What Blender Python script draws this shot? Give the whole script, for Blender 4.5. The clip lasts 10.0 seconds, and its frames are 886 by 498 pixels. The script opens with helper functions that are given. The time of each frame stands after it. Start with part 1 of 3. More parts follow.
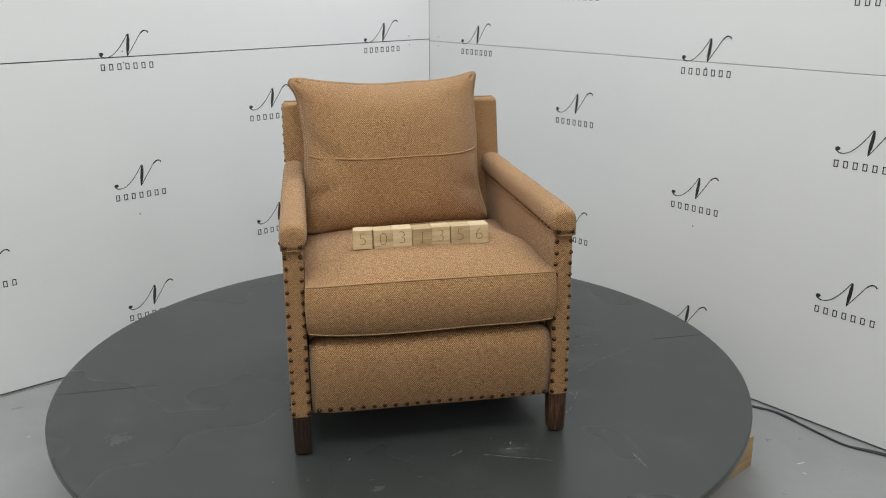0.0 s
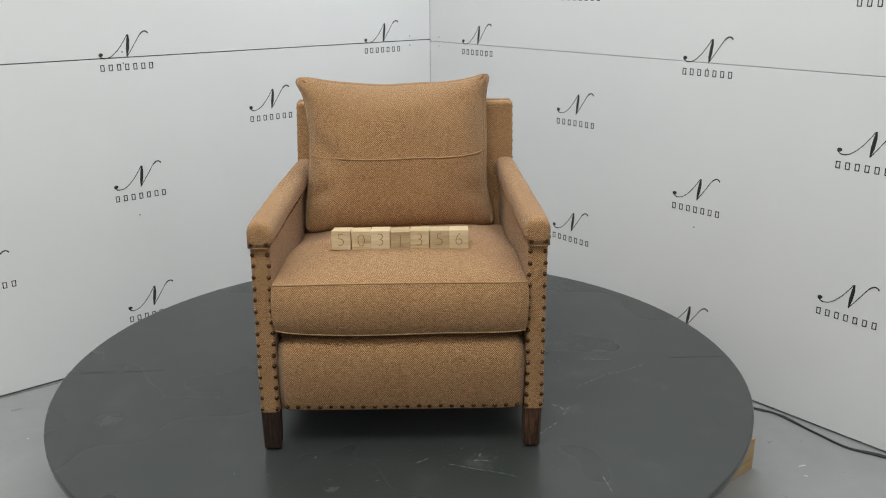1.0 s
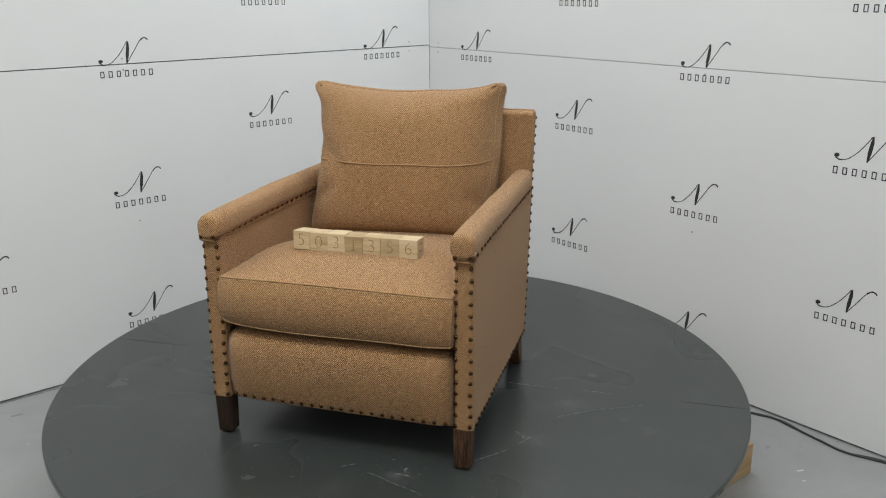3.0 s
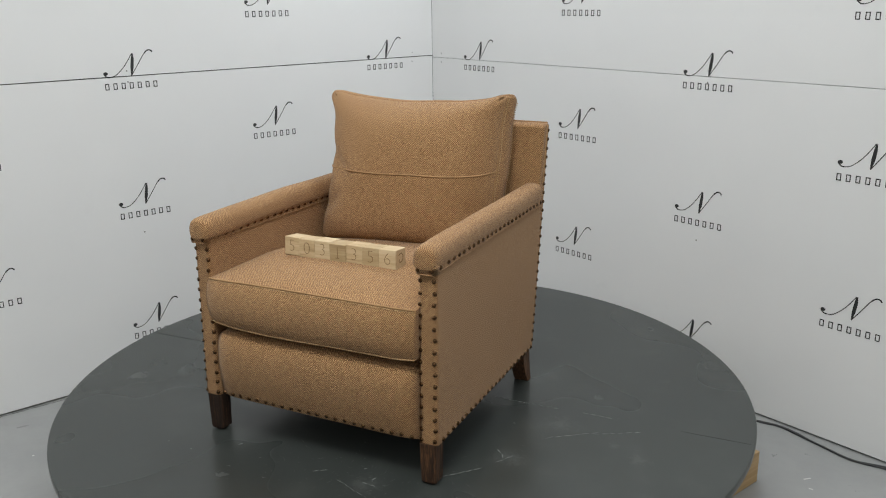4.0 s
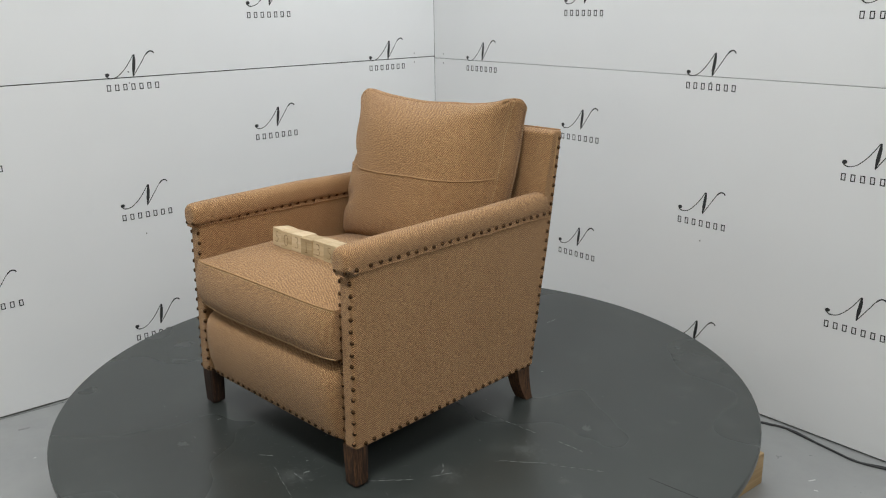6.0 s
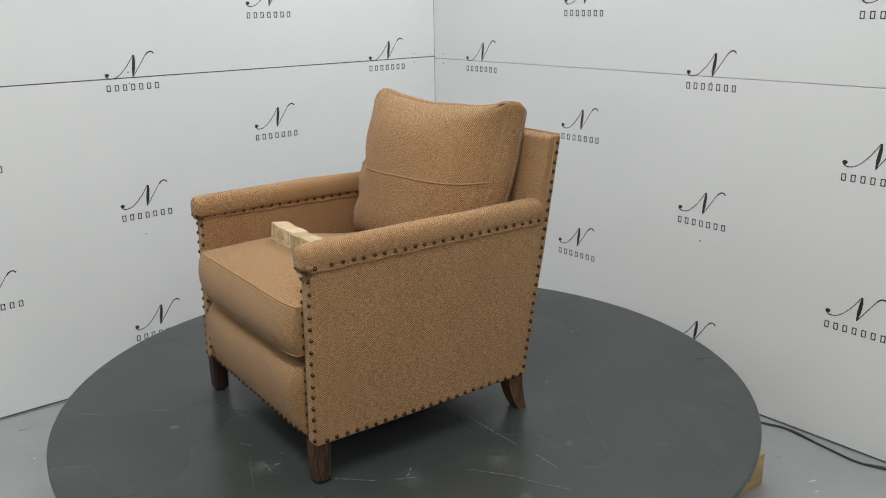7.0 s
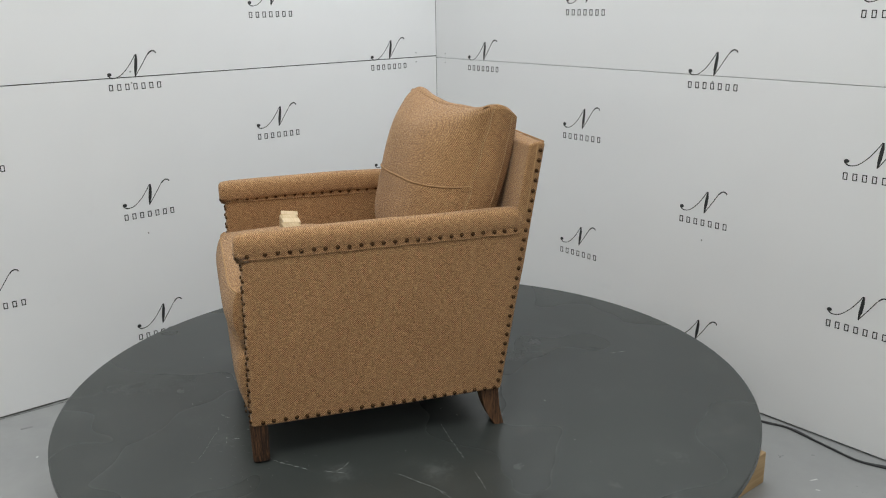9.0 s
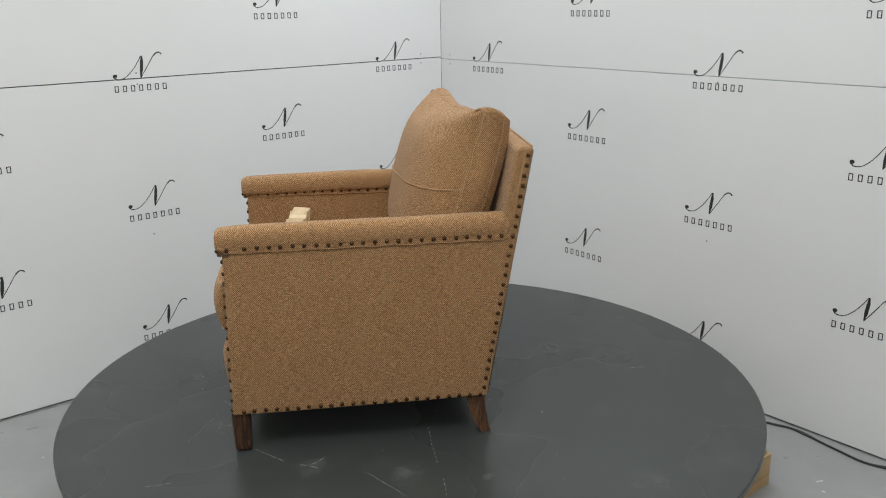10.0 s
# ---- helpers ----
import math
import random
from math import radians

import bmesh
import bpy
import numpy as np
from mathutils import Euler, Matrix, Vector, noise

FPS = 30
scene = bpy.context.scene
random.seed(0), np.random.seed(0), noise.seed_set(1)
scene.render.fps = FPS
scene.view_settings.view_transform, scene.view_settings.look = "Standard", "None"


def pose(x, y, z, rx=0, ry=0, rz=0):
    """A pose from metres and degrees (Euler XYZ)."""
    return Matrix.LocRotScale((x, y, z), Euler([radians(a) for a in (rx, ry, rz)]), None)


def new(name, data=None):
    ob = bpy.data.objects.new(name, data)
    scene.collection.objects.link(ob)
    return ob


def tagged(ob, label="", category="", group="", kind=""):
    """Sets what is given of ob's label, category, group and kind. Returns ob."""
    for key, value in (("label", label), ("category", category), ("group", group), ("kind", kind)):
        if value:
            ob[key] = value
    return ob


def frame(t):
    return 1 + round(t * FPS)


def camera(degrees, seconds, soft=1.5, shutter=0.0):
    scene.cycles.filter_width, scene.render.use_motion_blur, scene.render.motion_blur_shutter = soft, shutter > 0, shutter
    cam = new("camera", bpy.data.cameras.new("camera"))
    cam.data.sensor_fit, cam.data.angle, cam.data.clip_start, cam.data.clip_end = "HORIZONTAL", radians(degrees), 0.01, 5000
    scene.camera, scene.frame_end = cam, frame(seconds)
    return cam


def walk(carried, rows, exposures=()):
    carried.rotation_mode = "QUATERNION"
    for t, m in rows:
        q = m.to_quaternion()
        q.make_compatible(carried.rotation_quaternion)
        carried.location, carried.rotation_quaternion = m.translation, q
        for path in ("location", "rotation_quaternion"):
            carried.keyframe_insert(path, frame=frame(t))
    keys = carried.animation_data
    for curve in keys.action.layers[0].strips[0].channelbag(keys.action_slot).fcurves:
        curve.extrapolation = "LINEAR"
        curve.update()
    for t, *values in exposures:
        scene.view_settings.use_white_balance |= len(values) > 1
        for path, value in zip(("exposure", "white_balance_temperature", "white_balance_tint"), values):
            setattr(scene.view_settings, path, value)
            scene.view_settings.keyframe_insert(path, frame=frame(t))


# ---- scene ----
# ---------------------------------------------------------------- camera
cam = camera(53.99, 10.0, soft=1.1)
# seconds, x, y, z, yaw, pitch, roll
PATH = [
    (0.0, 0.0654, -2.4455, 1.1256, -1.450, -17.238, -0.182),
    (0.5, 0.0657, -2.4435, 1.1267, -1.429, -17.160, -0.111),
    (1.0, 0.0686, -2.4345, 1.1306, -1.366, -17.297, -0.191),
    (1.5, 0.0692, -2.4342, 1.1267, -1.352, -17.162, -0.116),
    (2.0, 0.0746, -2.4401, 1.1331, -1.280, -17.108, -0.131),
    (2.5, 0.0842, -2.4394, 1.1353, -1.247, -17.119, -0.198),
    (4.0, 0.0842, -2.4448, 1.1351, -0.897, -16.348, -0.726),
    (4.5, 0.0847, -2.4417, 1.1336, -0.759, -16.118, -0.891),
    (5.0, 0.0857, -2.4377, 1.1330, -0.691, -16.110, -0.885),
    (5.5, 0.0847, -2.4365, 1.1290, -0.731, -16.218, -0.845),
    (7.0, 0.0828, -2.4324, 1.1303, -0.749, -16.232, -0.877),
    (7.5, 0.0833, -2.4338, 1.1326, -0.705, -16.269, -0.882),
    (8.0, 0.0822, -2.4354, 1.1307, -0.716, -16.246, -0.862),
    (8.5, 0.0827, -2.4366, 1.1294, -0.718, -16.162, -0.754),
    (9.0, 0.0846, -2.4365, 1.1279, -0.602, -16.233, -0.904),
    (9.5, 0.0816, -2.4389, 1.1297, -0.466, -16.210, -0.920),
    (10.0, 0.0852, -2.4387, 1.1269, -0.264, -16.137, -0.992),
]
walk(cam, [(t, pose(x, y, z, 90 + pitch, 0, yaw) @ pose(0, 0, 0, 0, 0, roll)) for t, x, y, z, yaw, pitch, roll in PATH],
     exposures=[(0.0, 0.35), (2.5, 0.30), (4.5, 0.27), (7.0, 0.31), (10.0, 0.30)])

# ---------------------------------------------------------------- plan, in metres
FLOOR = -0.377                      # the turntable's top is z = 0, its axis the z axis
CORNER = Vector((0.1123, 1.9068))   # where the two printed walls meet
TURN = -51.025                      # the left wall's normal, degrees
SEAM = 0.843                        # joint between lower and upper wall boards
ROOM = 5.6                          # length of each wall
HEIGHT = 3.0                        # floor to ceiling
RADIUS = 1.0115                     # turntable
CHAIR = (0.0252, -0.4708, 1.23)     # front of the chair on the turntable: x, y, turn in degrees

# ---------------------------------------------------------------- world and lights
world = bpy.data.worlds.new("world")
scene.world = world
world.use_nodes = True
world.node_tree.nodes["Background"].inputs[0].default_value = (0.75, 0.85, 1.0, 1)
world.node_tree.nodes["Background"].inputs[1].default_value = 0.05

nL = Vector((math.cos(radians(TURN)), math.sin(radians(TURN))))    # into the room, left wall
nR = Vector((-nL.y, nL.x))
# Overhead lamps added out of view; spots, watts and tints tuned to surface brightness
COOL, WARM = (0.970, 1.0, 1.025), (0.995, 1.0, 0.955)
# distance along the left wall and along the right wall, watts, tint
LAMPS = [(0.40, 1.0, 16, COOL), (0.5, 2.3, 8, COOL), (0.9, 4.7, 9, COOL), (2.8, 0.8, 14, COOL), (2.6, 2.6, 35, WARM), (2.8, 4.7, 16, COOL), (4.7, 0.7, 5, WARM), (4.7, 2.8, 4, WARM), (4.7, 4.7, 6, COOL)]


def added_overhead_lamp(x, y, watts, tint):
    lamp = bpy.data.lights.new("added_overhead_light", "AREA")
    lamp.shape, lamp.size, lamp.size_y, lamp.energy, lamp.color = "RECTANGLE", 1.15, 0.55, watts, tint
    ob = new("added_overhead_light", lamp)
    ob.matrix_world = pose(x, y, FLOOR + HEIGHT - 0.05, 0, 0, TURN)
    return ob


for a, b, watts, tint in LAMPS:
    p = CORNER + a * Vector((nL.y, -nL.x)) + b * nL
    added_overhead_lamp(p.x, p.y, watts, tint)


# ---------------------------------------------------------------- materials
def material(name, rough=0.6, metal=0.0, spec=0.5):
    m = bpy.data.materials.new(name)
    m.use_nodes = True
    b = m.node_tree.nodes["Principled BSDF"]
    b.inputs["Roughness"].default_value, b.inputs["Metallic"].default_value = rough, metal
    b.inputs["Specular IOR Level"].default_value = spec
    return m, m.node_tree, b


def node(tree, kind, inputs=(), operation="", blend=""):
    n = tree.nodes.new(kind)
    if operation:
        n.operation = operation
    if blend:
        n.data_type, n.blend_type = "RGBA", blend
    for k, v in dict(inputs).items():
        if isinstance(v, bpy.types.NodeSocket):
            tree.links.new(v, n.inputs[k])
        else:
            n.inputs[k].default_value = v
    return n


def sums(tree, op, a, b):
    return node(tree, "ShaderNodeMath", {0: a, 1: b}, operation=op).outputs[0]


def ramp(tree, fac, stops):
    n = node(tree, "ShaderNodeValToRGB", {"Fac": fac})
    els = n.color_ramp.elements
    while len(els) < len(stops):
        els.new(0.5)
    for e, (p, c) in zip(els, stops):
        e.position, e.color = p, (*c, 1)
    return n.outputs[0]


def mixed(tree, fac, a, b, blend="MIX"):
    n = node(tree, "ShaderNodeMix", blend=blend)
    for i, v in ((0, fac), (6, a), (7, b)):
        if isinstance(v, bpy.types.NodeSocket):
            tree.links.new(v, n.inputs[i])
        else:
            n.inputs[i].default_value = v if i == 0 else (*v, 1)
    return n.outputs[2]


def noise_of(tree, scale, detail=3.0, rough=0.55, vector=None, dist=0.0):
    n = node(tree, "ShaderNodeTexNoise", {"Scale": scale, "Detail": detail, "Roughness": rough, "Distortion": dist})
    v = vector if vector is not None else node(tree, "ShaderNodeTexCoord").outputs["Object"]
    tree.links.new(v, n.inputs["Vector"])
    return n.outputs["Fac"]


def bump(tree, bsdf, height, strength, distance):
    n = node(tree, "ShaderNodeBump", {"Height": height, "Strength": strength, "Distance": distance})
    tree.links.new(n.outputs[0], bsdf.inputs["Normal"])


def make_fabric():
    m, t, b = material("tan_woven_tweed", 0.92, 0, 0.2)
    co = node(t, "ShaderNodeTexCoord").outputs["Object"]
    uv = node(t, "ShaderNodeTexCoord").outputs["UV"]
    wob = node(t, "ShaderNodeTexNoise", {"Vector": co, "Scale": 55.0, "Detail": 3.0})
    wv = node(t, "ShaderNodeVectorMath", {0: wob.outputs["Color"], 1: (0.0060, 0.0060, 0.0)}, operation="MULTIPLY")
    st = node(t, "ShaderNodeVectorMath", {0: uv, 1: wv.outputs[0]}, operation="ADD").outputs[0]
    x, y, z = node(t, "ShaderNodeSeparateXYZ", {0: st}).outputs
    k = 2 * math.pi / 0.0052
    su = sums(t, "SINE", sums(t, "MULTIPLY", x, k), 0.0)
    sv = sums(t, "SINE", sums(t, "MULTIPLY", y, k), 0.0)
    weave = sums(t, "ADD", sums(t, "MULTIPLY", sums(t, "MULTIPLY", su, sv), 0.5), 0.5)
    fleck, slub = noise_of(t, 330.0, 2.0, 0.6, co), noise_of(t, 1.0, 3.0, 0.6, node(t, "ShaderNodeVectorMath", {0: uv, 1: (70.0, 420.0, 1.0)}, operation="MULTIPLY").outputs[0])
    patch = noise_of(t, 7.0, 4.0, 0.6, co)
    f = sums(t, "ADD", sums(t, "MULTIPLY", weave, 0.58), sums(t, "ADD", sums(t, "MULTIPLY", fleck, 0.60), sums(t, "MULTIPLY", slub, 0.58)))
    col = ramp(t, sums(t, "SUBTRACT", f, 0.42), [(0.20, (0.082, 0.0335, 0.0122)), (0.47, (0.324, 0.1715, 0.0765)), (0.75, (0.680, 0.430, 0.212))])
    col = mixed(t, 0.14, col, ramp(t, patch, [(0.3, (0.15, 0.08, 0.036)), (0.7, (0.34, 0.21, 0.105))]))
    t.links.new(col, b.inputs["Base Color"])
    b.inputs["Sheen Weight"].default_value = 0.12
    b.inputs["Sheen Roughness"].default_value = 0.5
    bump(t, b, f, 0.7, 0.0025)
    return m


def make_plain(name, colour, rough, metal=0.0, vary=0.15, scale=8.0, fine=120.0, depth=0.0004, spec=0.5):
    m, t, b = material(name, rough, metal, spec)
    big, small = noise_of(t, scale, 5.0, 0.6), noise_of(t, fine, 3.0, 0.6)
    f = sums(t, "ADD", sums(t, "MULTIPLY", big, 0.6), sums(t, "MULTIPLY", small, 0.4))
    lo, hi = [c * (1 - vary) for c in colour], [min(1, c * (1 + vary)) for c in colour]
    t.links.new(ramp(t, f, [(0.3, lo), (0.7, hi)]), b.inputs["Base Color"])
    t.links.new(sums(t, "ADD", rough - 0.06, sums(t, "MULTIPLY", big, 0.12)), b.inputs["Roughness"])
    if depth:
        bump(t, b, small, 0.3, depth)
    return m


def make_wood(name, dark, mid, light, scale, rough, axis=2, relief=0.35):
    m, t, b = material(name, rough)
    co = node(t, "ShaderNodeTexCoord").outputs["Object"]
    rnd = node(t, "ShaderNodeObjectInfo").outputs["Random"]
    off = node(t, "ShaderNodeCombineXYZ", {0: sums(t, "MULTIPLY", rnd, 3.7), 1: sums(t, "MULTIPLY", rnd, 9.1), 2: rnd})
    co = node(t, "ShaderNodeVectorMath", {0: co, 1: off.outputs[0]}, operation="ADD").outputs[0]
    sc = [scale, scale, scale]
    sc[axis] = scale * 0.06
    st = node(t, "ShaderNodeVectorMath", {0: co, 1: tuple(sc)}, operation="MULTIPLY").outputs[0]
    grain = noise_of(t, 1.0, 6.0, 0.65, st, 0.6)
    pores = noise_of(t, 4.5, 3.0, 0.6, st)
    f = sums(t, "ADD", sums(t, "MULTIPLY", grain, 0.7), sums(t, "MULTIPLY", pores, 0.3))
    f = sums(t, "ADD", f, sums(t, "MULTIPLY", sums(t, "SUBTRACT", rnd, 0.5), 0.22))
    t.links.new(ramp(t, f, [(0.32, dark), (0.5, mid), (0.68, light)]), b.inputs["Base Color"])
    bump(t, b, f, relief, 0.0010)
    return m


# pale dusty rubs on the turntable: centre and size, in metres
RUBS = [((0.705, 0.344), 0.040), ((0.633, 0.557), 0.050), ((0.763, -0.145), 0.055), ((0.679, -0.102), 0.040), ((0.554, 0.149), 0.030), ((-0.778, -0.337), 0.060),
        ((0.756, -0.152), 0.035), ((0.637, 0.503), 0.040), ((-0.268, 0.638), 0.050), ((-0.19, 0.475), 0.045), ((-0.14, -0.67), 0.035), ((0.20, -0.55), 0.10), ((0.46, -0.28), 0.09), ((0.52, -0.05), 0.10)]


def make_table_paint():
    m, t, b = material("dark_grey_satin_paint", 0.3, 0, 0.35)
    co = node(t, "ShaderNodeTexCoord").outputs["Object"]
    big, mid, fine = noise_of(t, 1.7, 2.0, 0.5, co), noise_of(t, 6.0, 2.0, 0.5, co), noise_of(t, 320.0, 2.0, 0.6, co)
    # even paint with a few pale, dusty rubs
    dust = sums(t, "POWER", sums(t, "MULTIPLY", mid, 1.25), 7.0)
    f = sums(t, "ADD", sums(t, "MULTIPLY", big, 0.25), sums(t, "ADD", sums(t, "MULTIPLY", dust, 0.5), sums(t, "MULTIPLY", fine, 0.10)))
    col = ramp(t, f, [(0.0, (0.031, 0.0355, 0.0335)), (1.0, (0.076, 0.084, 0.081))])
    rub = 0.0
    for (x, y), r in RUBS:
        d = node(t, "ShaderNodeVectorMath", {0: co, 1: (x, y, 0.0)}, operation="DISTANCE").outputs["Value"]
        near = node(t, "ShaderNodeMapRange", {"Value": d, "From Min": r, "From Max": 0.0, "To Min": 0.0, "To Max": 1.0}).outputs[0]
        rub = sums(t, "MAXIMUM", rub, near)
    wisp = noise_of(t, 46.0, 7.0, 0.75, co, 0.6)
    cloud = ramp(t, sums(t, "ADD", wisp, sums(t, "MULTIPLY", sums(t, "SUBTRACT", rub, 1.0), 0.42)), [(0.31, (0, 0, 0)), (0.62, (1, 1, 1))])
    col = mixed(t, sums(t, "MULTIPLY", cloud, 0.27), col, (0.22, 0.23, 0.225))
    t.links.new(col, b.inputs["Base Color"])
    t.links.new(sums(t, "ADD", sums(t, "ADD", 0.22, sums(t, "MULTIPLY", big, 0.12)), sums(t, "MULTIPLY", cloud, 0.25)), b.inputs["Roughness"])
    return m


def make_wall_paint():
    m, t, b = material("white_wall_paint", 0.5)
    co = node(t, "ShaderNodeTexCoord").outputs["Object"]
    big, fine = noise_of(t, 1.1, 4.0, 0.55, co), noise_of(t, 260.0, 3.0, 0.6, co)
    smudge = noise_of(t, 5.0, 6.0, 0.7, co)
    col = ramp(t, big, [(0.3, (0.76, 0.77, 0.775)), (0.7, (0.80, 0.808, 0.81))])
    col = mixed(t, ramp(t, smudge, [(0.62, (0, 0, 0)), (0.8, (0.25, 0.25, 0.25))]), col, (0.66, 0.67, 0.67))
    t.links.new(col, b.inputs["Base Color"])
    bump(t, b, fine, 0.08, 0.0006)
    return m


def make_floor_paint():
    m, t, b = material("light_grey_floor_paint", 0.35)
    co = node(t, "ShaderNodeTexCoord").outputs["Object"]
    big, mid, fine = noise_of(t, 1.6, 5.0, 0.6, co), noise_of(t, 11.0, 6.0, 0.7, co), noise_of(t, 90.0, 3.0, 0.6, co)
    col = ramp(t, big, [(0.3, (0.265, 0.272, 0.270)), (0.7, (0.325, 0.330, 0.326))])
    col = mixed(t, ramp(t, mid, [(0.6, (0, 0, 0)), (0.78, (0.4, 0.4, 0.4))]), col, (0.30, 0.30, 0.29))
    t.links.new(col, b.inputs["Base Color"])
    t.links.new(ramp(t, mid, [(0.3, (0.25,) * 3), (0.7, (0.5,) * 3)]), b.inputs["Roughness"])
    bump(t, b, sums(t, "ADD", mid, sums(t, "MULTIPLY", fine, 0.3)), 0.15, 0.002)
    return m


FABRIC = make_fabric()
WELT = make_plain("tan_thread_welt", (0.37, 0.222, 0.108), 0.9, 0, 0.3, 60.0, 700.0, 0.0006, 0.25)
THREAD = make_plain("pale_stitching_thread", (0.50, 0.345, 0.19), 0.9, 0, 0.45, 160.0, 900.0, 0.0006, 0.25)
BRONZE = make_plain("antique_bronze_nail", (0.105, 0.054, 0.024), 0.27, 0.9, 0.35, 90.0, 600.0, 0)
LEGWOOD = make_wood("dark_stained_oak", (0.006, 0.0024, 0.0012), (0.026, 0.0108, 0.0048), (0.185, 0.088, 0.038), 260.0, 0.6, 2, 0.6)
BLOCKWOOD = make_wood("pale_beech", (0.36, 0.25, 0.13), (0.55, 0.415, 0.245), (0.64, 0.51, 0.33), 70.0, 0.55, 0)
# brown of the digits and curl: shade inside the cut strokes, put into colour
GROOVE_SHADE = make_plain("painted_groove_shade", (0.20, 0.125, 0.055), 0.8, 0, 0.2, 60.0, 400.0, 0)
DARKBLOCK = make_wood("darker_beech", (0.24, 0.155, 0.075), (0.40, 0.29, 0.155), (0.52, 0.40, 0.24), 60.0, 0.55, 0)
PLY = make_wood("raw_softwood_board", (0.30, 0.19, 0.085), (0.42, 0.28, 0.13), (0.52, 0.36, 0.19), 30.0, 0.65, 0)
TABLE = make_table_paint()
WALL = make_wall_paint()
FLOORPAINT = make_floor_paint()
# buff of the unseen back walls, chosen to dim and warm their bounce
UNSEENWALL = make_plain("unseen_wall_bounce_buff", (0.37, 0.34, 0.295), 0.7, 0, 0.06, 2.0, 90.0)
CEILING = make_plain("ceiling_white", (0.72, 0.73, 0.73), 0.8, 0, 0.04, 2.0, 90.0)
INK = make_plain("black_print_ink", (0.022, 0.024, 0.025), 0.5, 0, 0.2, 20.0, 200.0, 0)
GAP = make_plain("dark_gap", (0.03, 0.03, 0.03), 0.9, 0, 0.2)
RUBBER = make_plain("black_cable_rubber", (0.022, 0.023, 0.024), 0.55, 0, 0.2, 30.0, 300.0)
DUSTCLOTH = make_plain("black_dust_cloth", (0.012, 0.012, 0.012), 0.95, 0, 0.2)
CHALK = make_plain("pale_scratch", (0.23, 0.24, 0.235), 0.7, 0, 0.6, 60.0, 500.0, 0)
SCUFF = make_plain("faint_scuff", (0.115, 0.12, 0.118), 0.6, 0, 0.7, 45.0, 500.0, 0)
CHIP = make_plain("white_paint_chip", (0.6, 0.6, 0.59), 0.7, 0, 0.05, 60.0, 500.0, 0)
SCREW = make_plain("filled_screw_head", (0.25, 0.25, 0.25), 0.5, 0.3, 0.2, 90.0, 500.0, 0)


# ---------------------------------------------------------------- mesh helpers
def mesh_of(name, bm, mat, smooth=True):
    bmesh.ops.recalc_face_normals(bm, faces=bm.faces)
    for f in bm.faces:
        f.smooth = smooth
    if mat is FABRIC:
        # cloth laid on from the front, the side or the top, whichever a face looks to most
        uv = bm.loops.layers.uv.new("cloth")
        lay = bm.verts.layers.float_vector.get("lay")
        bm.normal_update()
        for f in bm.faces:
            if lay and all(v[lay].z > 0.5 for v in f.verts):
                for lp in f.loops:
                    lp[uv].uv = lp.vert[lay].xy
                continue
            n = [abs(c) for c in f.normal]
            k = n.index(max(n))
            for lp in f.loops:
                p = lp.vert.co
                lp[uv].uv = (p.y, p.z) if k == 0 else (p.x, p.z) if k == 1 else (p.x, p.y)
    me = bpy.data.meshes.new(name)
    bm.normal_update()
    soft = [sum((f.normal * f.calc_area() for f in v.link_faces), Vector()).normalized() for v in bm.verts]
    bm.to_mesh(me)
    bm.free()
    me.materials.append(mat)
    if smooth:
        me.normals_split_custom_set_from_vertices(soft)   # large faces stay flat between their rounded edges
    return me


def part(name, bm, mat, parent=None, label="", smooth=True, m=None):
    """One mesh object, under a thing or a part."""
    me = bm if isinstance(bm, bpy.types.Mesh) else mesh_of(name, bm, mat, smooth)
    ob = new(name, me)
    if parent is not None:
        ob.parent = parent
    if m is not None:
        ob.matrix_basis = m
    return tagged(ob, label) if label else ob


def box(lo, hi, bevel=0.0, segs=2, bm=None):
    bm = bm or bmesh.new()
    mat = Matrix.LocRotScale([(a + b) / 2 for a, b in zip(lo, hi)], None, [b - a for a, b in zip(lo, hi)])
    made = bmesh.ops.create_cube(bm, size=1.0, matrix=mat)
    if bevel:
        edges = list({e for v in made["verts"] for e in v.link_edges})
        bmesh.ops.bevel(bm, geom=edges, offset=bevel, segments=segs, profile=0.5, affect="EDGES")
    return bm


def prism(outline, x0, x1, bevel=0.0, segs=2):
    """A side outline of (y, z) drawn out from x0 to x1."""
    bm = bmesh.new()
    a = [bm.verts.new((x0, y, z)) for y, z in outline]
    b = [bm.verts.new((x1, y, z)) for y, z in outline]
    bm.faces.new(a), bm.faces.new(b[::-1])
    for i in range(len(a)):
        j = (i + 1) % len(a)
        bm.faces.new((a[i], b[i], b[j], a[j]))
    if bevel:
        bmesh.ops.bevel(bm, geom=list(bm.edges), offset=bevel, segments=segs, profile=0.5, affect="EDGES")
    return bm


def loft(rings, closed_ends=True):
    bm = bmesh.new()
    vs = [[bm.verts.new(p) for p in ring] for ring in rings]
    n = len(vs[0])
    for a, b in zip(vs, vs[1:]):
        for i in range(n):
            j = (i + 1) % n
            bm.faces.new((a[i], a[j], b[j], b[i]))
    if closed_ends:
        bm.faces.new(vs[0]), bm.faces.new(vs[-1][::-1])
    return bm


def tube(points, r, sides=6, bm=None):
    """A round cord along points."""
    pts = [Vector(p) for p in points]
    rings = []
    for i, p in enumerate(pts):
        d = (pts[min(i + 1, len(pts) - 1)] - pts[max(i - 1, 0)]).normalized()
        a = d.orthogonal().normalized() if i == 0 else (a - d * a.dot(d)).normalized()
        c = d.cross(a)
        rings.append([p + r * (math.cos(2 * math.pi * k / sides) * a + math.sin(2 * math.pi * k / sides) * c) for k in range(sides)])
    return loft(rings)


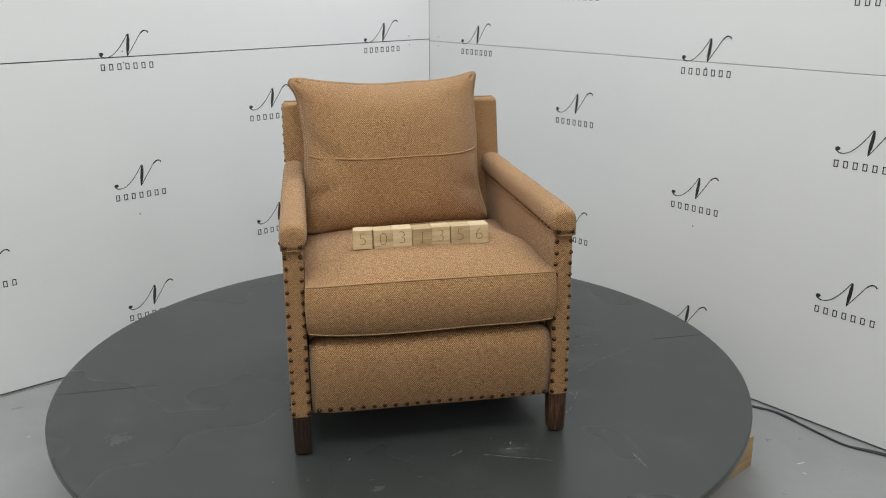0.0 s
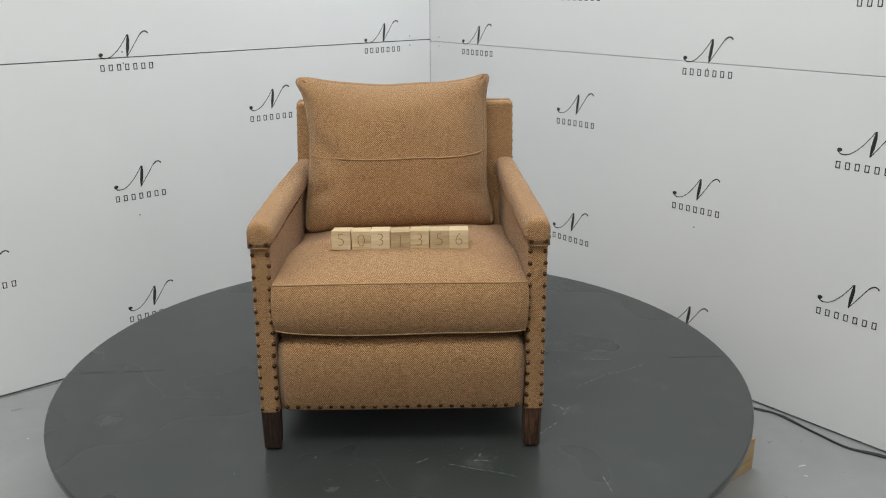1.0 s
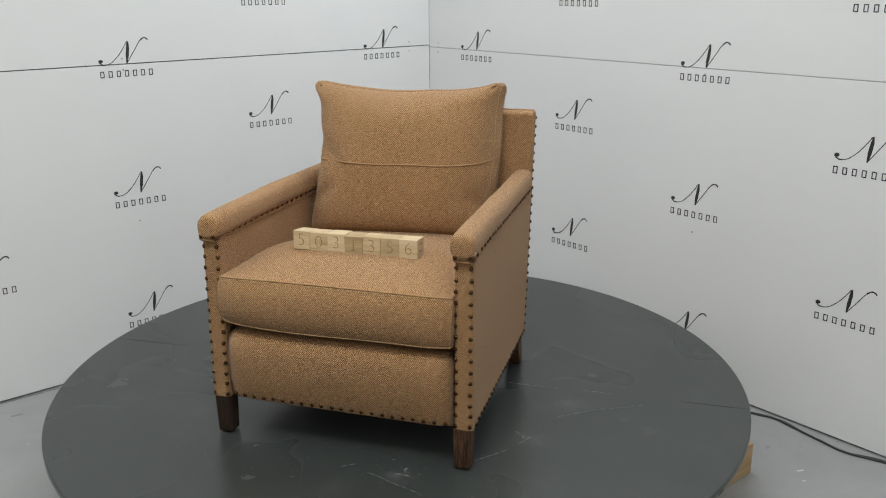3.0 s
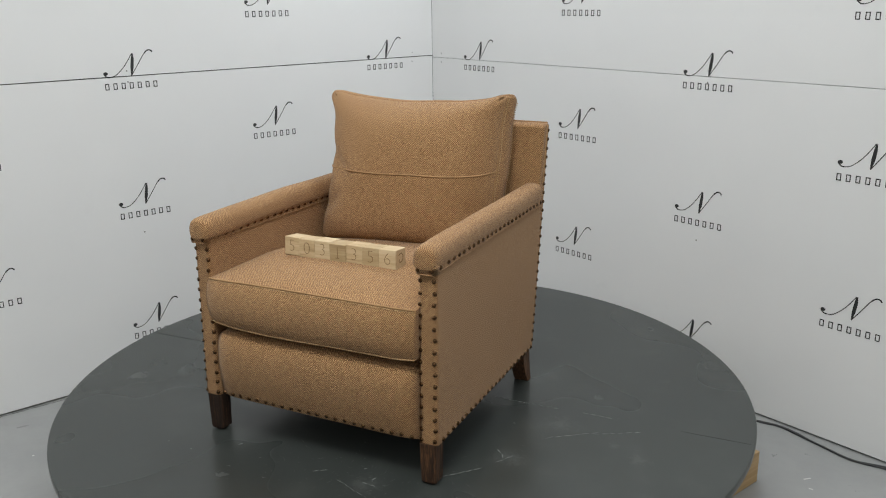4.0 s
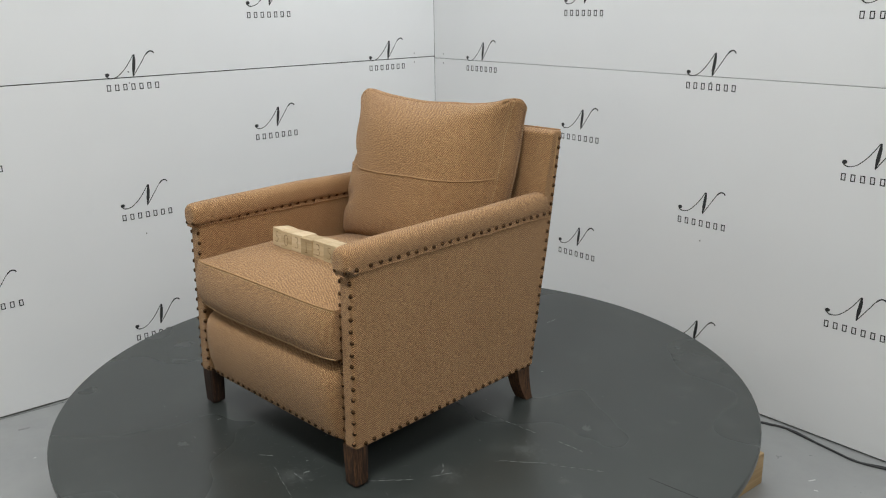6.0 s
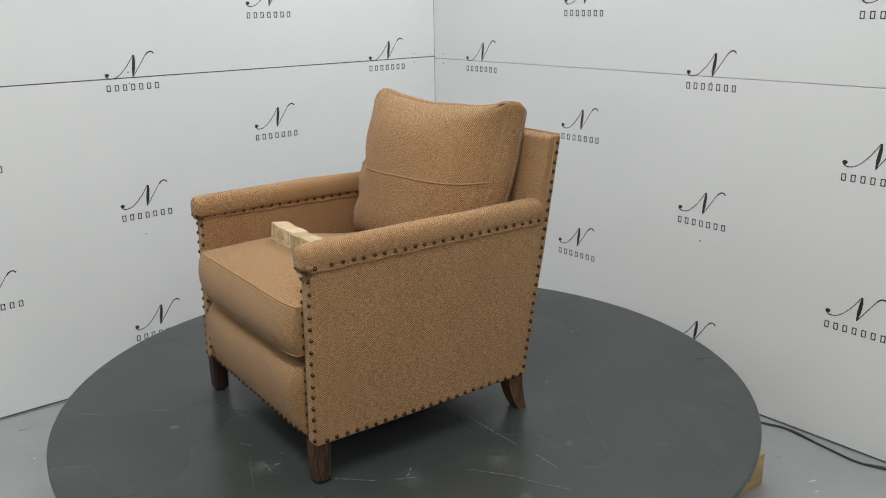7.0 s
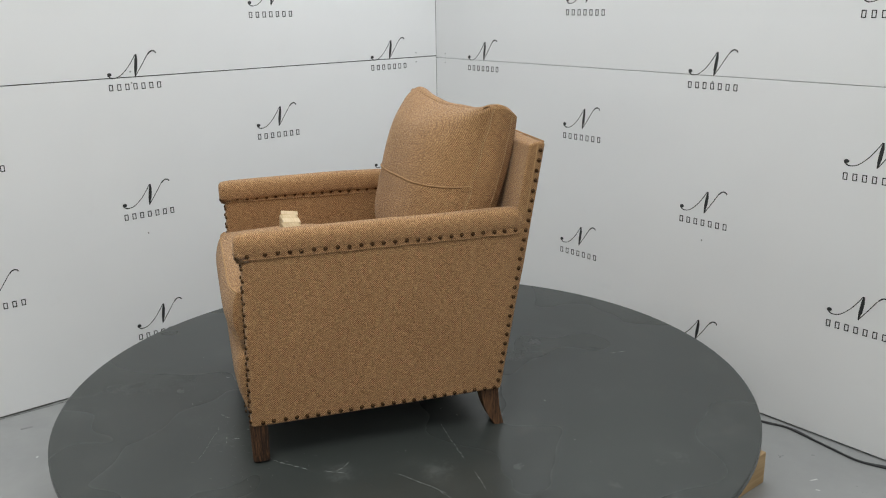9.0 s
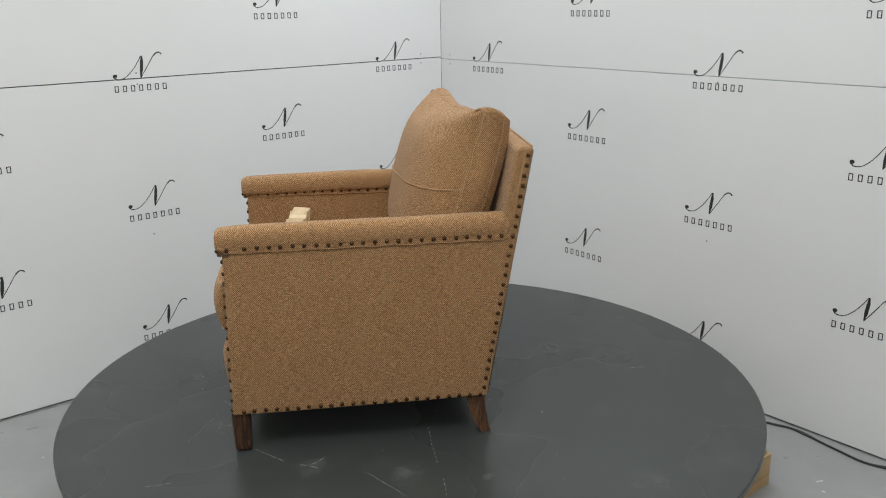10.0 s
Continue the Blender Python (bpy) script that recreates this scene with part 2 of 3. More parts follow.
def stitches(points, r, dash=0.0042, gap=0.0026):
    """A row of short thread stitches along a line, in one mesh."""
    bm, run, on, cur = bmesh.new(), 0.0, True, [Vector(points[0])]
    for a, b in zip(points, points[1:]):
        a, b = Vector(a), Vector(b)
        left = (b - a).length
        while left > 1e-6:
            step = min(left, (dash if on else gap) - run)
            a = a + (b - a).normalized() * step
            left, run = left - step, run + step
            if on:
                cur.append(a.copy())
            if run >= (dash if on else gap) - 1e-7:
                if on and len(cur) > 1:
                    p, q = cur[0], cur[-1]
                    m = Matrix.Translation((p + q) / 2) @ (q - p).to_track_quat("X", "Z").to_matrix().to_4x4() @ Matrix.Diagonal(((q - p).length, 2 * r, 2 * r, 1))
                    bmesh.ops.create_cube(bm, size=1.0, matrix=m)
                on, run, cur = not on, 0.0, [a.copy()]
    return bm


def flat(outlines, thick):
    """Flat shapes in x and z, front at y = -thick, each from an outline."""
    bm = bmesh.new()
    for o in outlines:
        a = [bm.verts.new((x, -thick, z)) for x, z in o]
        b = [bm.verts.new((x, 0, z)) for x, z in o]
        bm.faces.new(a)
        for i in range(len(a)):
            j = (i + 1) % len(a)
            bm.faces.new((a[i], b[i], b[j], a[j]))
    return bm


def stroke(points, widths):
    """The outline of a pen stroke of changing width."""
    left, right = [], []
    pts = [Vector((*p, 0)) for p in points]
    for i, p in enumerate(pts):
        d = (pts[min(i + 1, len(pts) - 1)] - pts[max(i - 1, 0)]).normalized()
        n = Vector((-d.y, d.x, 0)) * widths[i] / 2
        left.append((p + n)[:2]), right.append((p - n)[:2])
    return left + right[::-1]


def spline(knots, steps=10):
    """A smooth line through the knots (Catmull-Rom)."""
    k = [Vector(p) for p in knots]
    k = [2 * k[0] - k[1]] + k + [2 * k[-1] - k[-2]]
    out = []
    for a, b, c, d in zip(k, k[1:], k[2:], k[3:]):
        for i in range(steps):
            s = i / steps
            out.append(0.5 * ((2 * b) + (c - a) * s + (2 * a - 5 * b + 4 * c - d) * s * s + (3 * b - a - 3 * c + d) * s ** 3))
    return out + [k[-2]]


# ---------------------------------------------------------------- room
def wall_pose(side):
    """x along the wall from the corner as one reads it, y out of the room, z up from the turntable's top."""
    n = -nL if side == "left" else nR
    return Matrix.Translation((CORNER.x, CORNER.y, 0)) @ Matrix.Rotation(math.atan2(n.y, n.x) - math.pi / 2, 4, "Z")


def logo_mesh():
    """The printed mark: a pen flourish over a row of plain hollow bars, 0.2 m wide; the origin is at the flourish's ball."""
    shapes = []
    ball = [(0.008 + 0.0085 * math.cos(a), 0.0065 * math.sin(a)) for a in [2 * math.pi * k / 14 for k in range(14)]]
    shapes.append(ball)
    thin = spline([(0.001, -0.003, 0), (0.017, -0.0135, 0), (0.045, -0.008, 0), (0.075, 0.017, 0), (0.098, 0.046, 0), (0.114, 0.070, 0)], 8)
    shapes.append(stroke([p[:2] for p in thin], [0.0040 if i < 10 else 0.0028 for i in range(len(thin))]))
    shapes.append(stroke([(0.117, 0.071), (0.1155, 0.05), (0.111, 0.018), (0.106, -0.012)], [0.005, 0.0115, 0.0125, 0.003]))
    up = spline([(0.106, -0.012, 0), (0.126, 0.016, 0), (0.145, 0.043, 0), (0.161, 0.066, 0), (0.177, 0.0795, 0), (0.190, 0.079, 0), (0.196, 0.072, 0)], 8)
    shapes.append(stroke([p[:2] for p in up], [0.0028 if i < 26 else 0.0048 for i in range(len(up))]))
    for i in range(7):
        x0, x1, z0, z1, w = 0.001 + i * 0.0313, 0.0165 + i * 0.0313, -0.0610, -0.0370, 0.0033
        shapes += [[(a, c), (b, c), (b, d), (a, d)] for a, b, c, d in ((x0, x0 + w, z0, z1), (x1 - w, x1, z0, z1), (x0 + w, x1 - w, z1 - w, z1), (x0 + w, x1 - w, z0, z0 + w))]
    return mesh_of("printed_mark", flat(shapes, 0.0006), INK, False)


LOGO = logo_mesh()
SCREW_MESH = mesh_of("screw", box((-0.0028, -0.0008, -0.0028), (0.0028, 0.0, 0.0028), 0.0007, 1), SCREW)


def printed_wall(name, side, label):
    sign = -1 if side == "left" else 1
    lo, hi = sorted((0.0, sign * ROOM))
    m = wall_pose(side)
    back = mesh_of(name, box((lo - 0.1, 0.018, FLOOR - 0.05), (hi + 0.1, 0.12, FLOOR + HEIGHT)), GAP, False)
    wall = tagged(new(name, back), label, "wall", kind="structure")
    wall.matrix_world = m
    inset, seam, gap = 0.0004, (SEAM + 0.004 if side == "left" else SEAM - 0.004), (0.0020 if side == "left" else 0.0011)
    lower = part("wall_panel", box((lo + inset, 0.0, FLOOR + 0.007), (hi - inset, 0.0185, seam - gap), 0.0008, 1), WALL, wall, "lower white painted wall board", False)
    upper = part("wall_panel", box((lo + inset, 0.0, seam + gap), (hi - inset, 0.0185, FLOOR + HEIGHT), 0.0008, 1), WALL, wall, "upper white painted wall board", False)
    first, step = (-0.390, -0.605) if side == "left" else (0.236, 0.6075)
    for col in range(9):
        s = first + col * step
        if abs(s) > ROOM - 0.4:
            break
        for row in range(6):
            z = (0.861 if side == "left" else 0.852) - 0.5045 * row + 0.5045 * 2 + (0.2523 if col % 2 else 0)
            if FLOOR + 0.1 < z < FLOOR + HEIGHT - 0.3:
                part("printed_mark", LOGO, INK, upper if z > seam else lower, m=Matrix.Translation((s, 0.0, z)))
    for i in range(4):
        s = sign * (0.126 if side == "left" else 0.068) + sign * i * (1.385 if side == "left" else 1.487)
        for dz in (0.021, -0.021):
            part("screw", SCREW_MESH, SCREW, upper if dz > 0 else lower, m=Matrix.Translation((s, 0.0, seam + dz)))
        if i:
            part("screw", SCREW_MESH, SCREW, lower, m=Matrix.Translation((s, 0, SEAM - 0.612)))
    return wall


wall_left = printed_wall("wall_left", "left", "white painted board wall with rows of black printed marks")
wall_right = printed_wall("wall_right", "right", "white painted board wall meeting it in a corner, black printed marks")

# the room's square plan, from the corner
along_l = Vector((nL.y, -nL.x))
along_l = along_l if along_l.y < 0 else -along_l
along_r = -nL if (-nL).y < 0 else nL
far_l, far_r = CORNER + along_l * ROOM, CORNER + along_r * ROOM


# walls added out of view: they close the room and shape its bounced light
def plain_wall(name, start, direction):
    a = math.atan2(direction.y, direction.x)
    wall = tagged(new(name, mesh_of(name, box((-0.1, -0.06, FLOOR - 0.05), (ROOM + 0.1, 0.06, FLOOR + HEIGHT)), UNSEENWALL, False)),
                  "plain wall added out of view to close the room, buff to warm the bounced light", "wall", kind="structure")
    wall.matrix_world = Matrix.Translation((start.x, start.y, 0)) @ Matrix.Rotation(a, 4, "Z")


plain_wall("unseen_back_wall_left", far_l, along_r)
plain_wall("unseen_back_wall_right", far_r, along_l)


def sheet(name, z0, z1, mat, label, category):
    bm = bmesh.new()
    mid = CORNER + (along_l + along_r) * ROOM / 2
    box((-ROOM / 2 - 0.3, -ROOM / 2 - 0.3, 0), (ROOM / 2 + 0.3, ROOM / 2 + 0.3, z1 - z0), bm=bm)
    ob = tagged(new(name, mesh_of(name, bm, mat, False)), label, category, kind="structure")
    ob.matrix_world = pose(mid.x, mid.y, z0, 0, 0, TURN)
    return ob


sheet("floor", FLOOR - 0.1, FLOOR, FLOORPAINT, "light grey painted concrete floor, lightly marked", "floor")
sheet("ceiling", FLOOR + HEIGHT, FLOOR + HEIGHT + 0.1, CEILING, "plain white ceiling", "ceiling")


def spin(t):
    """The turntable's angle in degrees."""
    return 7.611 - 9.0456 * t - 0.02515 * t * t


# ---------------------------------------------------------------- turntable
def turntable():
    ob = tagged(new("turntable"), "round dark grey satin painted turntable, scuffed", "turntable")
    prof = [(0.0, 0.0), (0.6, 0.0), (RADIUS - 0.004, 0.0), (RADIUS - 0.0012, -0.0012), (RADIUS, -0.004), (RADIUS, -0.019), (RADIUS - 0.003, -0.022), (0.0, -0.022)]
    bm, n = bmesh.new(), 160
    rings = [[bm.verts.new((r * math.cos(2 * math.pi * k / n), r * math.sin(2 * math.pi * k / n), z)) for k in range(n)] for r, z in prof[1:-1]]
    top, low = bm.verts.new((0, 0, 0)), bm.verts.new((0, 0, -0.022))
    for k in range(n):
        j = (k + 1) % n
        bm.faces.new((top, rings[0][k], rings[0][j]))
        bm.faces.new((low, rings[-1][j], rings[-1][k]))
        for a, b in zip(rings, rings[1:]):
            bm.faces.new((a[k], b[k], b[j], a[j]))
    disc = part("disc", bm, TABLE, ob, smooth=False, m=Matrix.Translation((0.008, 0, 0)))
    disc.data.polygons.foreach_set("use_smooth", [abs(p.normal.z) < 0.99 for p in disc.data.polygons])

    def line(a, b, w, mat, name, parent=ob):
        a, b = Vector((*a, 0)), Vector((*b, 0))
        d = (b - a).normalized()
        s = Vector((-d.y, d.x, 0)) * w / 2
        bm = bmesh.new()
        pts = [a, a * 0.7 + b * 0.3 + s, a * 0.3 + b * 0.7 + s * 0.8, b, a * 0.3 + b * 0.7 - s * 0.8, a * 0.7 + b * 0.3 - s]
        lo = [bm.verts.new(p) for p in pts]
        hi = [bm.verts.new(p + Vector((0, 0, 0.0005))) for p in pts]
        bm.faces.new(hi)
        for i in range(6):
            bm.faces.new((lo[i], lo[(i + 1) % 6], hi[(i + 1) % 6], hi[i]))
        part(name, bm, mat, parent, smooth=False)

    # the open ends of the joint between its two boards
    line((-1.008, -0.049), (-0.72, -0.031), 0.0028, GAP, "board_joint")
    line((1.008, 0.063), (0.83, 0.053), 0.0024, GAP, "board_joint")
    # scratches, broken along their length
    rng = random.Random(23)
    for a, b, w in [((0.505, -0.620), (0.516, -0.688), 0.0026), ((0.357, -0.439), (0.432, -0.356), 0.0030), ((0.29, 0.022), (0.494, 0.032), 0.0024), ((0.556, 0.038), (0.645, 0.043), 0.0020),
                    ((-0.021, 0.680), (-0.019, 0.730), 0.0042), ((0.516, -0.145), (0.634, -0.050), 0.0020), ((0.62, -0.068), (0.737, 0.002), 0.0016), ((0.138, -0.565), (0.303, -0.619), 0.0013),
                    ((0.060, -0.560), (0.093, -0.536), 0.0030), ((0.425, -0.251), (0.463, -0.291), 0.0030), ((0.450, -0.317), (0.475, -0.266), 0.0026), ((0.20, -0.547), (0.24, -0.549), 0.0030),
                    ((0.235, 0.346), (0.250, 0.351), 0.0034), ((-0.195, -0.538), (-0.185, -0.526), 0.0022), ((0.214, -0.530), (0.220, -0.512), 0.0040), ((0.170, -0.492), (0.177, -0.486), 0.0040)]:
        a, b = Vector(a), Vector(b)
        k = max(1, round((b - a).length / 0.024))
        side = Vector((a.y - b.y, b.x - a.x)).normalized()
        for i in range(k):
            p, q = a.lerp(b, (i + rng.uniform(0, 0.12)) / k), a.lerp(b, (i + rng.uniform(0.75, 1.0)) / k)
            p, q = p + side * rng.gauss(0, 0.0012), q + side * rng.gauss(0, 0.0012)
            line(p, q, w * rng.uniform(0.4, 0.9), CHALK, "scratch")
    # worn patch before the chair: many small scuffs in one mesh
    rng, bm = random.Random(11), bmesh.new()
    for k in range(150):
        x, y = rng.gauss(0.20, 0.16), rng.gauss(-0.52, 0.075)
        if k % 5 == 0:
            x, y = rng.gauss(0.35, 0.2), rng.gauss(-0.1, 0.25)
        if math.hypot(x, y) > 0.95:
            continue
        a, l, w = rng.choice((0.4, 0.9, 2.2, 2.9)) + rng.gauss(0, 0.4), rng.uniform(0.002, 0.007) * rng.choice((1, 1, 1, 1.9)), rng.uniform(0.0005, 0.0013)
        d, n = Vector((math.cos(a), math.sin(a), 0)), Vector((-math.sin(a), math.cos(a), 0))
        p = Vector((x, y, 0.0004))
        bend = n * rng.uniform(-0.25, 0.25) * l
        bm.faces.new([bm.verts.new(q) for q in (p - d * l, p - n * w + bend, p + d * l, p + n * w * 0.6 + bend)])
    tagged(part("scuffs", bm, SCUFF, ob, "pale fine scuffs", smooth=False), kind="stuff")
    rng = random.Random(4)
    for x, y in [(0.406, -0.101), (0.24, 0.349), (0.217, -0.53)] + [(rng.uniform(-0.6, 0.7), rng.uniform(-0.75, 0.6)) for _ in range(9)]:
        line((x, y), (x + rng.uniform(0.002, 0.006), y + rng.uniform(-0.004, 0.004)), 0.003, CHALK if rng.random() < 0.4 else SCUFF, "speck")
    return ob


def plinth():
    ob = tagged(new("turntable_plinth"), "raw softwood plinth on the floor under the turntable", "plinth")
    a = math.degrees(math.atan2(0.629, 0.777))
    ob.matrix_world = pose(1.120, 0.003, FLOOR, 0, 0, a)
    for lo, hi in (((-1.5, 0.0, 0), (0, 0.022, 0.108)), ((-1.5, 1.18, 0), (0, 1.2, 0.108)), ((-0.022, 0.022, 0), (0, 1.18, 0.108)), ((-1.5, 0.022, 0), (-1.478, 1.18, 0.108))):
        part("board", box(lo, hi, 0.0015, 1), PLY, ob, smooth=False)
    part("deck", box((-1.49, 0.01, 0.108), (-0.012, 1.19, 0.118), 0.001, 1), PLY, ob, smooth=False)
    drum, n = [], 40
    for z in (0.118, FLOOR * -1 - 0.0222):
        drum.append([(-0.868 + 0.30 * math.cos(2 * math.pi * k / n), 0.70 + 0.30 * math.sin(2 * math.pi * k / n), z) for k in range(n)])
    part("bearing", loft(drum), GAP, ob, "dark metal bearing drum")
    return ob


# ---------------------------------------------------------------- chair
def back_y(z):
    return 0.644 + (z - 0.111) * 0.1775


def taper(p):
    """The chair narrows towards its back."""
    p = Vector(p)
    return Vector((p.x * (1.0145 - 0.0685 * p.y), p.y, p.z))


def tapered(bm):
    for v in bm.verts:
        v.co = taper(v.co)
    return bm


def nail_mesh():
    bm, n = bmesh.new(), 10
    prof = [(0.0057, 0.0), (0.0054, 0.0018), (0.0041, 0.0036), (0.0021, 0.0046)]
    rings = [[bm.verts.new((r * math.cos(2 * math.pi * k / n), r * math.sin(2 * math.pi * k / n), h)) for k in range(n)] for r, h in prof]
    for a, b in zip(rings, rings[1:]):
        for k in range(n):
            bm.faces.new((a[k], a[(k + 1) % n], b[(k + 1) % n], b[k]))
    bm.faces.new(rings[-1])
    return mesh_of("nail_head", bm, BRONZE)


def armchair():
    ob = tagged(new("armchair"), "tan tweed armchair with bronze nail-head trim and dark oak legs", "armchair")
    for s in (-1, 1):
        x0, x1 = sorted((s * 0.2985, s * 0.345))
        dy = -0.005 if s < 0 else 0.0      # this arm reaches a little further forward
        side = [(-0.020 + dy, 0.1055), (0.15, 0.106), (0.40, 0.1075), (back_y(0.11) - 0.003, 0.110), (back_y(0.33) - 0.003, 0.33), (back_y(0.548) - 0.003, 0.548), (0.4, 0.548), (0.15, 0.548), (-0.012 + dy, 0.548)]
        bm = prism(side, x0, x1)
        upright = [e for e in bm.edges if max(v.co.y for v in e.verts) < 0 and abs(e.verts[0].co.z - e.verts[1].co.z) > 0.3]
        bmesh.ops.bevel(bm, geom=upright, offset=0.010, segments=5, profile=0.5, affect="EDGES")
        bmesh.ops.bevel(bm, geom=[e for e in bm.edges if e.calc_face_angle(0) > 0.9], offset=0.005, segments=3, profile=0.5, affect="EDGES")
        part("arm_panel", tapered(bm), FABRIC, ob)
        # rolled arm top
        rings, cx = [], s * 0.3200
        stations = [(-0.0280, 0.42), (-0.0276, 0.60), (-0.0258, 0.75), (-0.0215, 0.87), (-0.0130, 0.945), (0.000, 0.982), (0.016, 0.995), (0.036, 1.0)] + [(0.02 + 0.066 * i, 1.0 + 0.012 * math.sin(i * 1.7)) for i in range(1, 10)] + [(0.650, 1.0), (0.685, 0.98), (0.697, 0.9), (0.700, 0.75)]
        for y, k in stations:
            y += dy * max(0.0, 1 - max(0.0, y) / 0.5)
            ring = []
            for i in range(28):
                a = 2 * math.pi * i / 28
                c, d = math.cos(a), math.sin(a)
                w = (0.0305 if c * s > 0 else 0.0335) * math.copysign(abs(c) ** 0.75, c)
                h = (0.0365 if d > 0 else 0.027) * math.copysign(abs(d) ** 0.8, d)
                ring.append((cx + w * k, y, 0.567 + h * k + 0.0015 * math.sin(9 * y + s) - 0.005 * max(0.0, 1 - max(0.0, y) / 0.35)))
            rings.append(ring)
        part("arm_roll", tapered(loft(rings)), FABRIC, ob)
        # the roll's cloth turned down over the panel and nailed
        for xa, xb, y1, up in ((0.3445, 0.3478, 0.694, 0.005), (0.2960, 0.2990, 0.650, 0.002)):
            xa, xb = sorted((s * xa, s * xb))
            part("arm_flap", tapered(box((xa, -0.0085 + dy, 0.5340 + up), (xb, y1, 0.566), 0.0018, 2)), FABRIC, ob)
            x = s * (0.3478 if y1 > 0.66 else 0.2960)
            hem = [(x, -0.007 + dy + (y1 + 0.003) * i / 23, 0.5336 + up + 0.0012 * math.sin(i * 1.9 + s)) for i in range(24)]
            part("welt", tapered(tube(hem, 0.0016)), FABRIC, ob)
        bm = box((s * 0.322 - 0.0260, -0.0232 + dy, 0.5330), (s * 0.322 + 0.0260, 0.006 + dy, 0.566))
        bmesh.ops.bevel(bm, geom=[e for e in bm.edges if abs(e.verts[0].co.z - e.verts[1].co.z) > 0.02 and e.verts[0].co.y < -0.01], offset=0.009, segments=5, profile=0.5, affect="EDGES")
        part("arm_flap", tapered(bm), FABRIC, ob)
        brim = [(s * 0.322 - 0.0255 + 0.051 * i / 10, -0.0232 + dy + 0.009 * abs(i / 5 - 1) ** 5, 0.5325 + 0.0008 * math.sin(2.3 * i)) for i in range(11)]
        part("welt", tapered(tube(brim, 0.0017)), FABRIC, ob)
    # front rail under the cushion, softly padded
    rings = []
    for i in range(25):
        u = -1 + 2 * i / 24
        k = (1 - abs(u) ** 14)
        ring = []
        for y, z in ((0.06, 0.296), (0.02, 0.3035), (-0.008, 0.3015), (-0.025, 0.294), (-0.039, 0.276), (-0.046, 0.25), (-0.0465, 0.21), (-0.040, 0.165), (-0.029, 0.13), (-0.024, 0.113), (-0.018, 0.1105), (0.06, 0.1105)):
            ring.append((u * 0.2955, y * (0.45 + 0.55 * k) if y < 0 else y, z if z < 0.2 else z - 0.020 * (1 - k) * (z - 0.2) / 0.1 + 0.0015 * math.sin(5 * u)))
        rings.append(ring)
    part("front_rail", tapered(loft(rings)), FABRIC, ob)
    # back
    outline = [(back_y(0.112) - 0.05, 0.112), (back_y(0.112), 0.112), (back_y(0.45), 0.45), (back_y(0.768) + 0.001, 0.768), (back_y(0.768) - 0.02, 0.7715), (back_y(0.768) - 0.044, 0.765), (back_y(0.6) - 0.042, 0.6), (back_y(0.4) - 0.046, 0.4)]
    part("backrest", prism(outline, -0.331, 0.331, 0.007, 3), FABRIC, ob)
    for s in (-1, 1):
        part("welt", tube([(s * 0.3315, back_y(z) - 0.019, z) for z in (0.60, 0.66, 0.72, 0.764)], 0.0022), WELT, ob)
    part("welt", tube([(-0.326, back_y(0.77) - 0.004, 0.7705), (0.0, back_y(0.77) - 0.004, 0.7715), (0.326, back_y(0.77) - 0.004, 0.7705)], 0.0024), WELT, ob)
    part("outside_back", prism([(back_y(0.115) + 0.001, 0.115), (back_y(0.115) + 0.004, 0.115), (back_y(0.76) + 0.004, 0.76), (back_y(0.76) + 0.001, 0.76)], -0.318, 0.318), FABRIC, ob)
    part("seat_deck", tapered(box((-0.297, 0.03, 0.24), (0.297, 0.60, 0.3072), 0.004, 1)), FABRIC, ob)
    part("dust_cover", tapered(box((-0.298, 0.0, 0.1125), (0.298, 0.60, 0.120))), DUSTCLOTH, ob, "black cloth under the seat", smooth=False)
    part("fabric_tab", box((0.30, 0.535, 0.1035), (0.322, 0.552, 0.1075), 0.0008, 1), WELT, ob, "pale loose fabric tab")
    # legs
    for s in (-1, 1):
        rings, cx = [], (-0.3265 if s < 0 else 0.3235)
        for z, w in ((0.109, 0.0225), (0.06, 0.0218), (0.010, 0.0205), (0.006, 0.0195), (0.0045, 0.0175)):
            rings.append([(cx + x * w, -0.001 + y * w, z) for x, y in ((-1, -0.8), (-0.8, -1), (0.8, -1), (1, -0.8), (1, 0.8), (0.8, 1), (-0.8, 1), (-1, 0.8))])
        leg = part("front_leg", loft(rings), LEGWOOD, ob, smooth=False)
        part("glide", loft([[(cx + r * math.cos(2 * math.pi * k / 14), -0.001 + r * math.sin(2 * math.pi * k / 14), z) for k in range(14)] for z, r in ((0.006, 0.015), (0.001, 0.015), (0.0, 0.0135))]), RUBBER, leg, "black floor glide")
        rings = []
        for i in range(9):
            z = 0.112 * (1 - i / 8)
            k = (i / 8) ** 2
            y0, y1 = 0.589 + 0.039 * k, 0.637 + 0.016 * k
            xa, xb = s * 0.284, s * 0.3265
            rings.append([(xa, y0, z), (xb, y0, z), (xb, y1, z), (xa, y1, z)])
        bm = loft(rings)
        bmesh.ops.bevel(bm, geom=[e for e in bm.edges if e.calc_face_angle(0) > 1.0], offset=0.002, segments=1, affect="EDGES")
        part("rear_leg", bm, LEGWOOD, ob, smooth=False)
    # nail heads
    nail, rng = nail_mesh(), random.Random(7)

    def put(p, out):
        d = Vector(out).to_track_quat("Z", "Y").to_matrix().to_4x4()
        j = Vector([rng.uniform(-0.0012, 0.0012) for _ in range(3)])
        j -= Vector(out) * j.dot(Vector(out))
        part("nail_head", nail, BRONZE, ob, m=Matrix.Translation(Vector(p) + j) @ d @ Matrix.Rotation(rng.uniform(0, 6), 4, "Z"))

